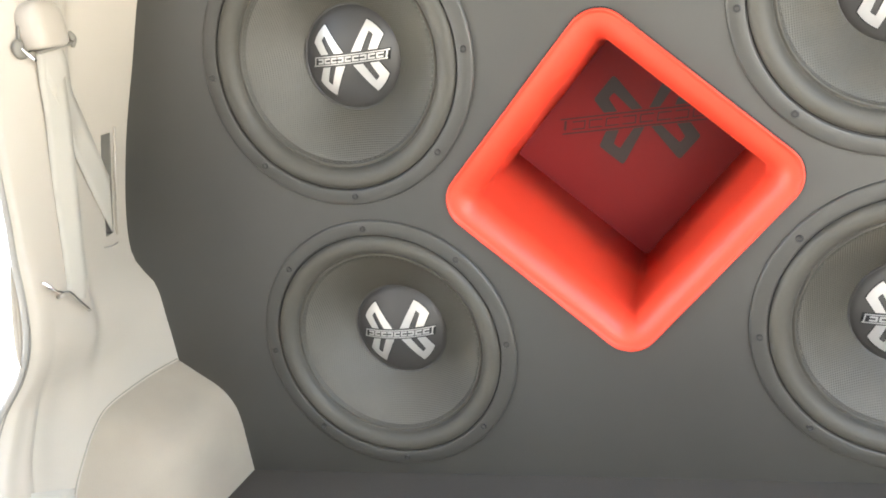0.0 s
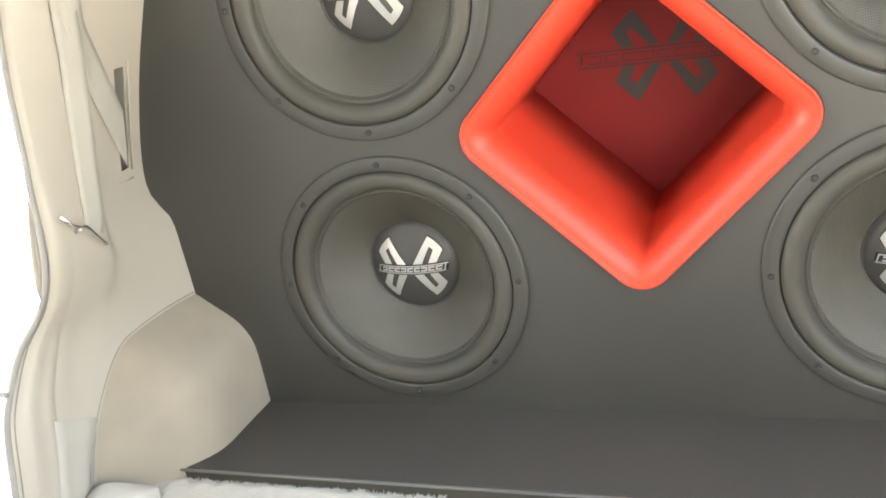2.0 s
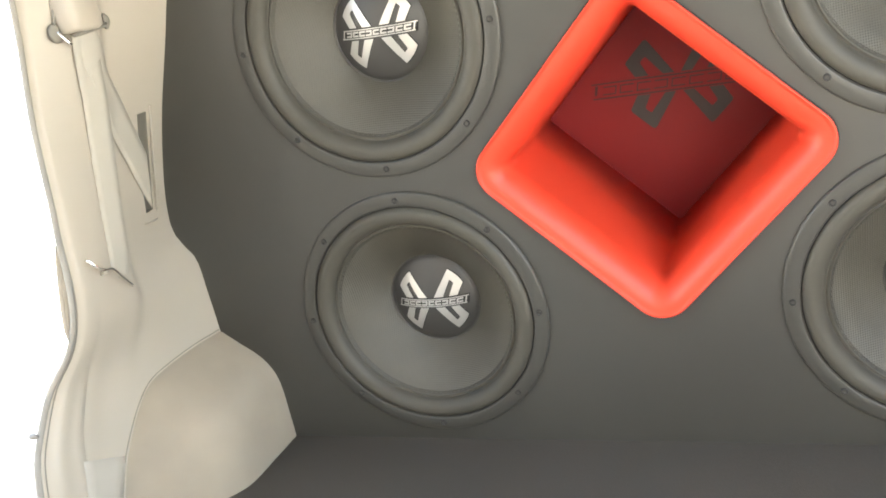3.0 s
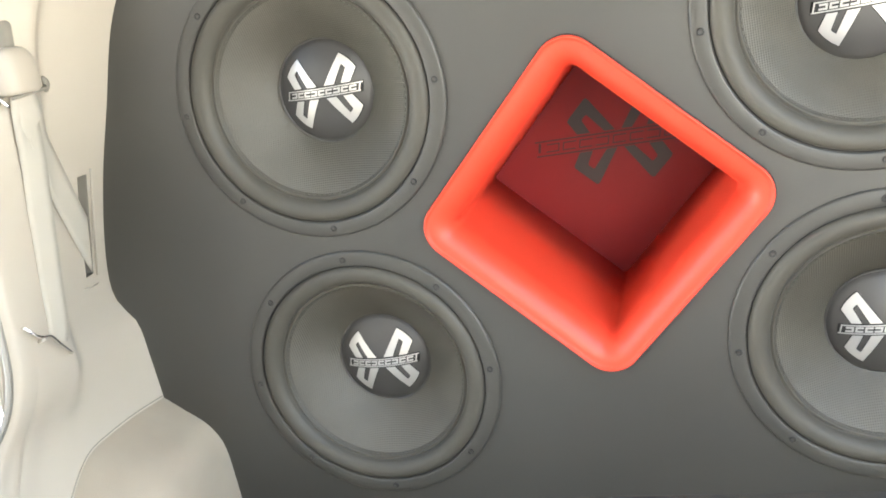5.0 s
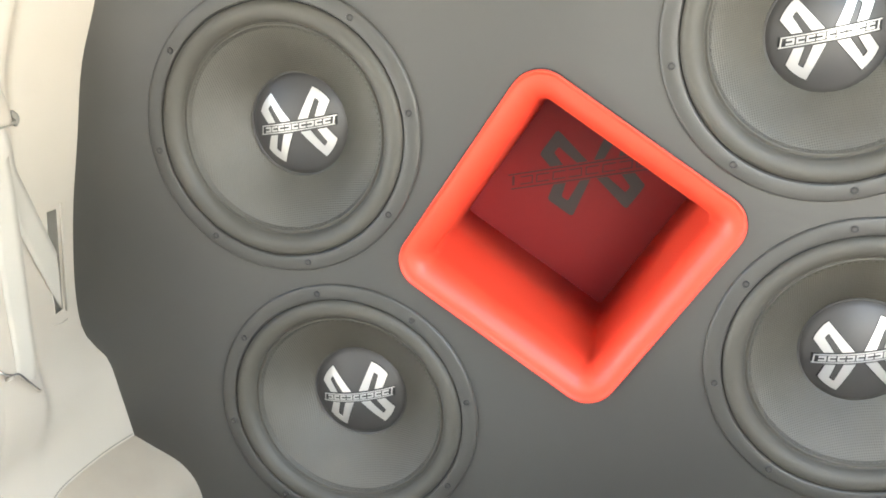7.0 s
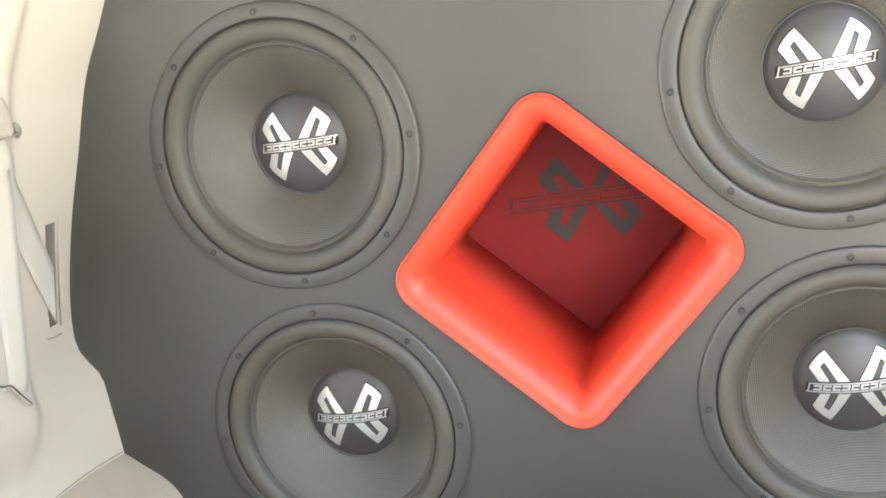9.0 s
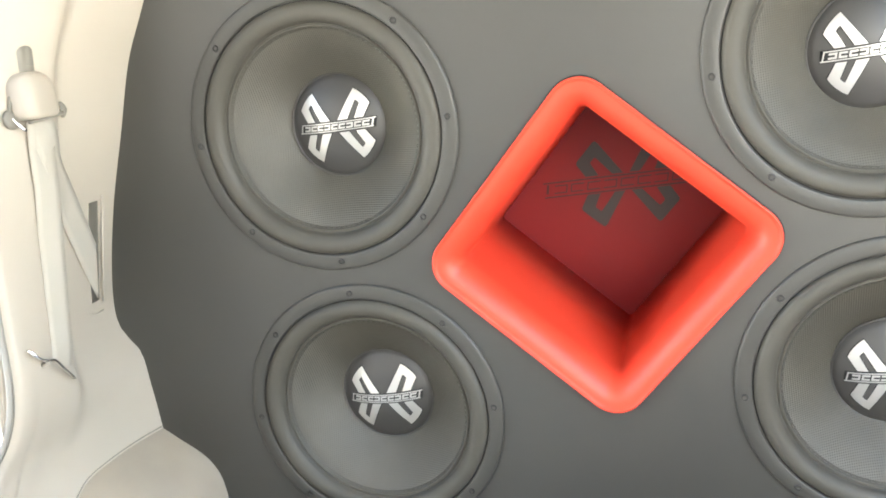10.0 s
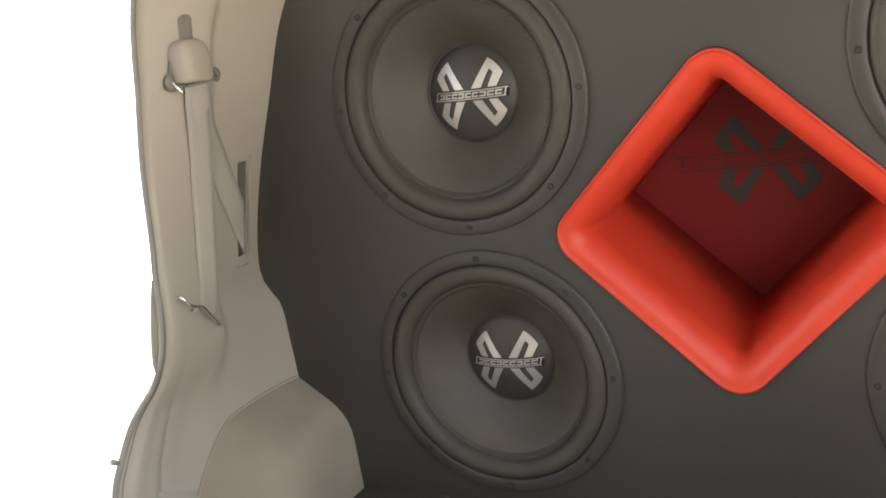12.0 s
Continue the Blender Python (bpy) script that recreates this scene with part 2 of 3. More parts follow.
def emblem(parent, lift):
    """A crossed emblem of four open arms with a banner over it, as plain shapes."""
    for su in (-1, 1):
        for sv in (-1, 1):
            o, i = [[(su * u, sv * v) for u, v in line] for line in (ARM, ARM_GAP)]
            sharp(part("emblem_arm", plate(o, i, lift, 0.0014, 3), SILVER, parent))
            wide = widened(o, i, 0.0012)
            part("emblem_border", plate(*wide, lift, 0.0006, 3), CAP_BLACK, parent, "thin black border of an arm")
    part("banner", plate([(-0.0570, 0.0076), (0.0600, 0.0076)], [(-0.0600, -0.0076), (0.0570, -0.0076)], lift, 0.0010, 24), CAP_BLACK, parent, "narrow black banner with silver edges and bars")
    for sv in (-1, 1):
        x0, x1 = (-0.0545, 0.0590) if sv > 0 else (-0.0590, 0.0545)
        sharp(part("banner_edge", plate([(x0, sv * 0.0064), (x1, sv * 0.0064)], [(x0, sv * 0.0050), (x1, sv * 0.0050)], lift, 0.0019, 24), SILVER, parent))
        x = sv * 0.0545
        sharp(part("banner_end", plate([(x - 0.0012, -0.0050), (x + 0.0016, 0.0050)], [(x - 0.0028, -0.0050), (x, 0.0050)], lift, 0.0019, 3), SILVER, parent))
    for k in range(9):
        o, i = glyph((k - 4) * 0.0112, 0.0047, 0.0037, 0.0024, 0.22, 1 if k % 3 else -1)
        sharp(part("banner_bar", plate(o, i, lift, 0.0018, 2), SILVER, parent))


def dome(u, v):
    """The dust cap's face."""
    r2 = (u * u + v * v) / 0.0715 ** 2
    return 0.036 + 0.021 * min(1.0, r2)


def subwoofer():
    root = new("subwoofer")
    sharp(part("mounting_frame", lathe([(0.1972, 0.004), (0.1972, -0.0022), (0.1962, -0.0042), (0.194, -0.0052), (0.1775, -0.0058),
                                        (0.1758, -0.005), (0.1748, -0.002), (0.1748, 0.012)], 128), FRAME, root), 50)
    part("gasket", lathe([(0.1752, -0.002), (0.1715, -0.002), (0.1715, 0.004)], 128), SHADOWLINE, root)
    roll = [(0.1597 + 0.0139 * math.cos(a), -0.0005 - 0.0122 * math.sin(a) + 0.0025 * (1 - math.cos(a))) for a in (math.pi * k / 14 for k in range(15))]
    part("surround", lathe([(0.1736, 0.006)] + roll + [(0.1452, 0.0052), (0.1446, 0.0058), (0.1438, 0.0052), (0.1426, 0.0042), (0.1412, 0.0042), (0.1402, 0.0052), (0.1392, 0.0072), (0.137, 0.0105)], 128), RUBBER, root)
    part("cone", lathe([(0.1402, 0.0095), (0.138, 0.0105), (0.12, 0.0235), (0.10, 0.0390), (0.08, 0.0560), (0.070, 0.0645), (0.058, 0.0730)], 128), CONE, root)
    bm = bmesh.new()
    for k in range(110):
        a = 2 * math.pi * k / 110
        turn = Matrix.Translation((0.1385 * math.sin(a), 0.0078, 0.1385 * math.cos(a))) @ Matrix.Rotation(a, 4, "Y") @ Matrix.Rotation(0.5, 4, "X")
        made = bmesh.ops.create_cube(bm, size=1, matrix=turn @ Matrix.Diagonal((0.0044, 0.0010, 0.0010, 1)))
    part("stitching", bm, RUBBER, root, "row of short black stitches", smooth=False)
    cap = part("dust_cap", lathe([(0.0745, 0.0585), (0.0745, 0.0565), (0.0736, 0.0556), (0.0726, 0.0560), (0.0719, 0.0580)]
                                 + [(0.0715 * k / 10, dome(0.0715 * k / 10, 0)) for k in range(10, -1, -1)], 96), CAP, root)
    emblem(cap, dome)
    bolt = None
    for k in range(8):
        a = math.pi / 4 * k
        m = Matrix.Translation((0.1848 * math.sin(a), -0.0048, 0.1848 * math.cos(a)))
        if bolt is None:
            bolt = part("bolt", lathe([(0.0048, 0.001), (0.0048, -0.0018), (0.0042, -0.0026), (0.0026, -0.0026), (0.0024, -0.0004), (0, -0.0004)], 12), BOLT, root)
            bolt.matrix_basis = m
        else:
            share("bolt", bolt.data, root, m)
    return tagged(root, "large black round subwoofer with silver crossed emblem on its dust cap", "subwoofer", "subwoofers in the baffle")


# each dust cap is glued on a little off the middle
CAP_SHIFT = {"ul": (0.0055, 0.0005), "ll": (0.0020, 0.0017), "ur": (-0.0005, -0.0040), "lr": (0.0, -0.0030)}
first = subwoofer()
woofers = {"ul": first}
for key in ("ll", "ur", "lr"):
    woofers[key] = copy_thing(first, pose(CENTRES[key][0], 0, CENTRES[key][1], 0, TWIST[key], 0))
first.matrix_basis = pose(CENTRES["ul"][0], 0, CENTRES["ul"][1], 0, TWIST["ul"], 0)
for key, woofer in woofers.items():
    for piece in woofer.children:
        if piece.name.startswith("dust_cap"):
            piece.location = (CAP_SHIFT[key][0], 0.004, CAP_SHIFT[key][1])


# ---- the red port ----
PORT_AT = (0.0035, 0.0035)
DUCT_END, BOX_BACK = 0.2775, 0.280


def ring_strip(bm, rings, n=11):
    """Joins rounded squares of (half width, corner radius, y) round the port's axis."""
    loops = [[bm.verts.new((x + PORT_AT[0], y, z + PORT_AT[1])) for x, z in rounded_square(h, r, n)] for h, r, y in rings]
    m = len(loops[0])
    for a, b in zip(loops, loops[1:]):
        for k in range(m):
            bm.faces.new((a[k], a[(k + 1) % m], b[(k + 1) % m], b[k]))
    return bm


def port():
    root = new("speaker_port")
    flare = [(0.1722, 0.042, 0.002), (0.1732, 0.0425, -0.0035), (0.1731, 0.0424, -0.0066), (0.1724, 0.0421, -0.0084), (0.1713, 0.0417, -0.0088), (0.1703, 0.0413, -0.0080), (0.1697, 0.0410, -0.0064), (0.1692, 0.0408, -0.0056)]
    for k in range(1, 15):
        a = math.pi / 2 * k / 14
        flare.append((0.1692 - 0.0347 * math.sin(a), 0.0408 - 0.0293 * math.sin(a), -0.0056 + 0.0470 * (1 - math.cos(a))))
    part("flared_lip", ring_strip(bmesh.new(), flare), RED, root)
    part("duct", ring_strip(bmesh.new(), [(0.1345, 0.0115, 0.0414), (0.1342, 0.009, 0.07), (0.1338, 0.007, 0.15), (0.1335, 0.007, DUCT_END),
                                         (0.1445, 0.008, DUCT_END + 0.002), (0.1600, 0.015, DUCT_END + 0.002), (0.1600, 0.02, 0.02)]), RED, root)
    part("seam", ring_strip(bmesh.new(), [(0.1722, 0.0425, -0.0008), (0.1742, 0.0435, -0.0010), (0.1746, 0.0437, 0.0004)]), SHADOWLINE, root, "thin black seam round the lip")
    return tagged(root, "glossy red diamond-shaped flared port with rounded corners", "speaker port")


def box_back():
    """The box's rear panel, seen through the port, with its dark emblem."""
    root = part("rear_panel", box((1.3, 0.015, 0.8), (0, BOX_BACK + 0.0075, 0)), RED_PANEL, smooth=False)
    at, bar = (0.0242, 0.0390), 0.0385
    outer = [(0.005, 0.0145), (0.0395, 0.0665), (0.0430, 0.0695), (0.0465, 0.0685), (0.0755, 0.0400), (0.0770, 0.0360), (0.0645, 0.0145)]
    inner = [(0.0215, 0.0145), (0.0435, 0.0415), (0.0450, 0.0432), (0.0475, 0.0430), (0.0535, 0.0375), (0.0540, 0.0345), (0.0440, 0.0145)]
    lift = lambda u, v: BOX_BACK
    for su in (-1, 1):
        for sv in (-1, 1):
            o = [(at[0] + su * u, at[1] + sv * v) for u, v in outer]
            i = [(at[0] + su * u, at[1] + sv * v) for u, v in inner]
            sharp(part("emblem_arm", plate(o, i, lift, 0.0006, 3), INK, root))
    for dz in (0.0117, -0.0117):
        o = [(at[0] - 0.134, bar + dz + 0.001), (at[0] + 0.134, bar + dz + 0.001)]
        part("banner_edge", plate(o, [(u, v - 0.0022) for u, v in o], lift, 0.0008, 4), INK_FAINT, root, smooth=False)
    for su in (-1, 1):
        x = at[0] + su * 0.131
        part("banner_end", plate([(x, bar - 0.006), (x + 0.003, bar + 0.009)], [(x - su * 0.004, bar - 0.006), (x + 0.003 - su * 0.004, bar + 0.009)], lift, 0.0008, 3), INK_FAINT, root, smooth=False)
    for k in range(9):
        o, i = glyph(at[0] - 0.106 + k * 0.0265, 0.0105, 0.0068, 0.0019, 0.22, 1 if k % 3 else -1)
        part("banner_bar", plate([(u, v + bar) for u, v in o], [(u, v + bar) for u, v in i], lift, 0.0008, 2), INK_FAINT, root, smooth=False)
    return tagged(root, "dark red rear panel with a black crossed emblem", "panel")


port()
box_back()
# the closed box behind the baffle
for name, size, at in (("box_top", (1.3, 0.31, 0.015), (0, 0.178, 0.41)), ("box_bottom", (1.3, 0.31, 0.015), (0, 0.178, -0.41)),
                       ("box_side", (0.015, 0.31, 0.80), (-0.645, 0.178, 0)), ("box_side", (0.015, 0.31, 0.80), (0.645, 0.178, 0))):
    tagged(part(name, box(size, at), BOXWOOD, smooth=False), "plain board of the speaker box", "board", kind="structure")

# ---- ledge, floor, fleece ----
ledge = new("ledge_shelf")
part("board", grid([[(-0.80, 0.0, LEDGE_Z), (0.80, 0.0, LEDGE_Z)], [(-0.80, -0.190, LEDGE_Z), (0.80, -0.190, LEDGE_Z)],
                    [(-0.80, -0.194, LEDGE_Z - 0.004), (0.80, -0.194, LEDGE_Z - 0.004)], [(-0.80, -0.194, LEDGE_Z - 0.05), (0.80, -0.194, LEDGE_Z - 0.05)]]), LEDGE_CLOTH, ledge, smooth=False)
part("edge_strip", box((1.6, 0.004, 0.004), (0, -0.1965, LEDGE_Z - 0.001), 0.001), ALU, ledge, "thin aluminium edge strip")
tagged(ledge, "charcoal carpeted ledge along the foot of the baffle", "shelf")

floor = part("floor", grid([[(-1.0, -0.19, -0.475), (1.0, -0.19, -0.475)], [(-1.0, -0.56, -0.475), (1.0, -0.56, -0.475)], [(-1.0, -0.60, -0.445), (1.0, -0.60, -0.445)], [(-1.0, -0.80, -0.45), (1.0, -0.80, -0.45)], [(-1.0, -0.84, -0.50), (1.0, -0.84, -0.50)], [(-1.0, -0.84, -0.75), (1.0, -0.84, -0.75)]]), FLOOR_CLOTH, smooth=False)
tagged(floor, "dark carpeted cargo floor", "floor", kind="structure")


# ---- left trim, with its belt slot ----
rear = spline([(0.62, -0.632, -0.165), (0.414, -0.697, -0.20), (0.282, -0.712, -0.22), (0.186, -0.705, -0.25), (0.063, -0.702, -0.27),
               (-0.04, -0.706, -0.28), (-0.105, -0.734, -0.29), (-0.158, -0.775, -0.31), (-0.214, -0.790, -0.34), (-0.25, -0.791, -0.36),
               (-0.326, -0.793, -0.38), (-0.40, -0.799, -0.395), (-0.50, -0.809, -0.41)], 8)


def rear_edge(z):
    """The trim's edge at the tailgate opening: x, y."""
    return float(np.interp(z, rear[::-1, 0], rear[::-1, 1])), float(np.interp(z, rear[::-1, 0], rear[::-1, 2]))


lip = spline([(0.62, 0.0), (0.15, 0.0), (0.054, -0.0040), (0.015, -0.0053), (-0.025, -0.0070), (-0.065, -0.0060), (-0.090, -0.0045),
              (-0.16, -0.0030), (-0.25, -0.0030), (-0.50, -0.0030)], 6)


def lip_x(z):
    """The outermost edge of the trim, under the seal: x."""
    return rear_edge(z)[0] + float(np.interp(z, lip[::-1, 0], lip[::-1, 1]))


def hump(s, at, wide):
    return math.exp(-((s - at) / wide) ** 2)


def trim_point(s, z):
    """The trim's surface: s from the baffle (0) to the opening (1)."""
    xe, ye = rear_edge(z)
    low = 1 / (1 + math.exp((z + 0.13) / 0.03))
    c = 0.47 + 0.05 * max(0, 0.2 - z) - 0.4 * max(0, z - 0.36)
    e = min(1, max(0, (s - c) / 0.10))
    h = 0.013 * e * e * (3 - 2 * e) * (1 - max(0, (s - c - 0.10) / (0.9 - c)) ** 2) * (1 - low)
    foot = 0.816 + 0.045 / (1 + math.exp(-(z + 0.145) / 0.012))
    rise = min(1, max(0, (s - foot) / 0.054))
    h += low * (0.004 * hump(min(s, 0.80), 0.80, 0.07) + 0.0065 * rise * (2 - rise) + 0.004 * hump(s, 0.955, 0.045) + 0.003 * hump(s, 0.5, 0.15))
    h -= 0.02 * max(0, (s - 0.95) / 0.05) ** 2 * 0.5
    h += (lip_x(z) - xe) * max(0, (s - 0.90) / 0.10) ** 2
    return Vector((wall_x(z) * (1 - s) + xe * s + h, ye * s, z))


SLOT_Z, SLOT_S = (0.013, 0.162), (0.160, 0.240)


def trim_sheet(mirror=1, slot=True):
    zs = sorted(set(list(np.linspace(-0.50, 0.60, 67)) + list(SLOT_Z)))
    ss = sorted(set([-0.06] + list(np.linspace(0, 0.8, 33)) + list(np.linspace(0.808, 1, 33)) + list(SLOT_S)))
    bm = bmesh.new()
    vs = [[bm.verts.new((mirror * trim_point(s, z).x, trim_point(s, z).y, z)) for s in ss] for z in zs]
    for i in range(len(zs) - 1):
        for k in range(len(ss) - 1):
            zm, sm = (zs[i] + zs[i + 1]) / 2, (ss[k] + ss[k + 1]) / 2
            if slot and SLOT_Z[0] < zm < SLOT_Z[1] and SLOT_S[0] < sm < SLOT_S[1]:
                continue
            bm.faces.new((vs[i][k], vs[i][k + 1], vs[i + 1][k + 1], vs[i + 1][k]))
    return bm


wall_left = part("wall_left", trim_sheet(), CREAM)
tagged(wall_left, "cream moulded plastic pillar trim beside the baffle", "wall", kind="structure")
wall_right = part("wall_right", trim_sheet(-1, False), CREAM)
tagged(wall_right, "cream moulded plastic pillar trim beside the baffle", "wall", kind="structure")

# recess behind the belt slot
bm = bmesh.new()
ring = []
for z, s in ((SLOT_Z[0], SLOT_S[0]), (SLOT_Z[0], SLOT_S[1]), (SLOT_Z[1], SLOT_S[1]), (SLOT_Z[1], SLOT_S[0])):
    p = trim_point(s, z)
    ring.append((p + Vector((0.0004, 0, 0)), p + Vector((-0.03, 0, 0))))
va = [bm.verts.new(a) for a, b in ring]
vb = [bm.verts.new(b) for a, b in ring]
for k in range(4):
    bm.faces.new((va[k], va[(k + 1) % 4], vb[(k + 1) % 4], vb[k]))
bm.faces.new(vb)
part("slot_recess", bm, SLOT_GREY, wall_left, "grey recess of the belt slot", smooth=False)

# weatherstrip round the opening, with the dark joint between it and the trim
for side in (1, -1):
    zs = np.linspace(0.60, -0.50, 90)
    low = [1 / (1 + math.exp((z + 0.135) / 0.02)) for z in zs]
    pts = [(side * (lip_x(z) - 0.0050 + 0.0012 * w), rear_edge(z)[1] - 0.0010, z) for z, w in zip(zs, low)]
    strip = part("weatherstrip", tube(pts, lambda t: 0.0040 + 0.0014 * low[round(89 * t)], 12), SEAL)
    pts = [trim_point(0.986 + 0.006 * w, z) + Vector((0.0002, -0.0004, 0)) for z, w in zip(zs, low)]
    pts = [(side * p.x, p.y, p.z) for p in pts]
    part("joint_line", tube(pts, 0.0009, 6), SLOT_GREY, strip, "thin darker joint beside the seal")
    tagged(strip, "grey rubber weatherstrip along the tailgate opening", "weatherstrip", kind="structure")


# ---- wheel-arch cover ----
ARCH = spline([(0, -0.01), (0.10, 0.02), (0.37, 0.115), (0.66, 0.215), (0.83, 0.30), (0.95, 0.41), (0.995, 0.54), (1.0, 0.75), (1.0, 1.0)], 4)

def arch_rows():
    inner = spline([(0.004, -0.637), (-0.065, -0.640), (-0.134, -0.644), (-0.170, -0.662), (-0.20, -0.689), (-0.225, -0.720), (-0.25, -0.749), (-0.28, -0.778), (-0.305, -0.792)], 6)
    top = spline([(0.004, -0.222), (-0.056, -0.220), (-0.113, -0.2226), (-0.1545, -0.228), (-0.182, -0.2437), (-0.207, -0.268), (-0.2375, -0.307), (-0.2566, -0.344),
                  (-0.270, -0.375), (-0.2816, -0.4065), (-0.305, -0.475)], 6)
    rows = []
    for y in np.linspace(0.004, -0.304, 52):
        xi = float(np.interp(-y, -inner[:, 0], inner[:, 1]))
        zt = float(np.interp(-y, -top[:, 0], top[:, 1]))
        s = min(0.98, abs(y / rear_edge(zt)[1])) if y < 0 else 0
        xo = trim_point(s, max(zt, -0.49)).x - 0.004
        row = []
        wide, tall = xi - xo, min(0.206, zt + 0.48)
        for u, v in ARCH:
            row.append((xo + wide * u, y, zt - tall * v))
        row.append((xi, y, min(-0.48, row[-1][2] - 0.001)))
        rows.append(row)
    return rows


arch = part("wheel_arch_cover", grid(arch_rows()), VELOUR)
seam_pts = []
for row in arch_rows():
    seam_pts.append(Vector(row[0]) + Vector((0.0035, 0, 0.0015)))
part("seam_line", tube(seam_pts[1:], 0.0011, 6), SEAM_CLOTH, arch, "dark seam along the cover's edge")
tagged(arch, "beige velour wheel-arch cover bulging beside the ledge", "wheel arch cover")

# ---- fleece mat ----
def fleece():
    random.seed(4)
    rows = []
    for i in range(40):
        v = i / 39
        row = []
        for k in range(90):
            u = k / 89
            x = -0.82 + 0.565 * u
            y = -0.199 - 0.30 * v - (0.006 * noise.noise((x * 30, 3, 0)) + 0.05 * max(0, (-0.70 - x) / 0.12)) * (1 - v)
            z = -0.436 + 0.004 * noise.noise((x * 14, y * 14, 2)) + 0.003 * noise.noise((x * 60, y * 60, 5))
            z -= 0.006 * max(0, 1 - v / 0.04) ** 2
            if k == 89:
                z -= 0.02
            row.append((x, y, z))
        rows.append(row)
    bm = grid(rows)
    for k in range(1600):
        x = -0.80 + 0.545 * random.random()
        e = 0.006 * noise.noise((x * 30, 3, 0)) + 0.05 * max(0, (-0.70 - x) / 0.12)
        y = -0.200 - e - random.random() ** 2 * 0.02
        z = -0.440
        d = Vector((random.uniform(-1, 1), random.uniform(0.1, 1.2), random.uniform(0, 1))).normalized() * random.uniform(0.0015, 0.0055)
        side = Vector((random.uniform(-1, 1), random.uniform(-1, 1), 0)).normalized() * 0.0009
        b = Vector((x, y, z))
        bm.faces.new([bm.verts.new(b + side), bm.verts.new(b - side), bm.verts.new(b + d)])
    return bm


mat = part("fleece_mat", fleece(), FLEECE)
tagged(mat, "cream fleece mat with a ragged edge on the floor", "mat")

# ---- seat belt, its guide and slots ----
def on_trim(y, z, off=0.0):
    """A point of the left trim at a depth and height, set off towards the cabin."""
    s = y / rear_edge(z)[1]
    p = trim_point(s, z)
    return Vector((p.x + off, p.y, z))


def ribbon(rows, thick=0.0011):
    """A strap: rows of two edge points, with thickness."""
    bm = bmesh.new()
    near, far = [], []
    for a, b in rows:
        a, b = Vector(a), Vector(b)
        n = Vector((1, -0.3, 0)).normalized() * thick
        pts = [a.lerp(b, k / 4) for k in range(5)]
        near.append([bm.verts.new(p + n) for p in pts])
        far.append([bm.verts.new(p) for p in pts])
    for i in range(len(rows) - 1):
        for k in range(4):
            bm.faces.new((near[i][k], near[i][k + 1], near[i + 1][k + 1], near[i + 1][k]))
            bm.faces.new((far[i][k], far[i][k + 1], far[i + 1][k + 1], far[i + 1][k]))
        for k in (0, 4):
            bm.faces.new((near[i][k], near[i + 1][k], far[i + 1][k], far[i][k]))
    return bm


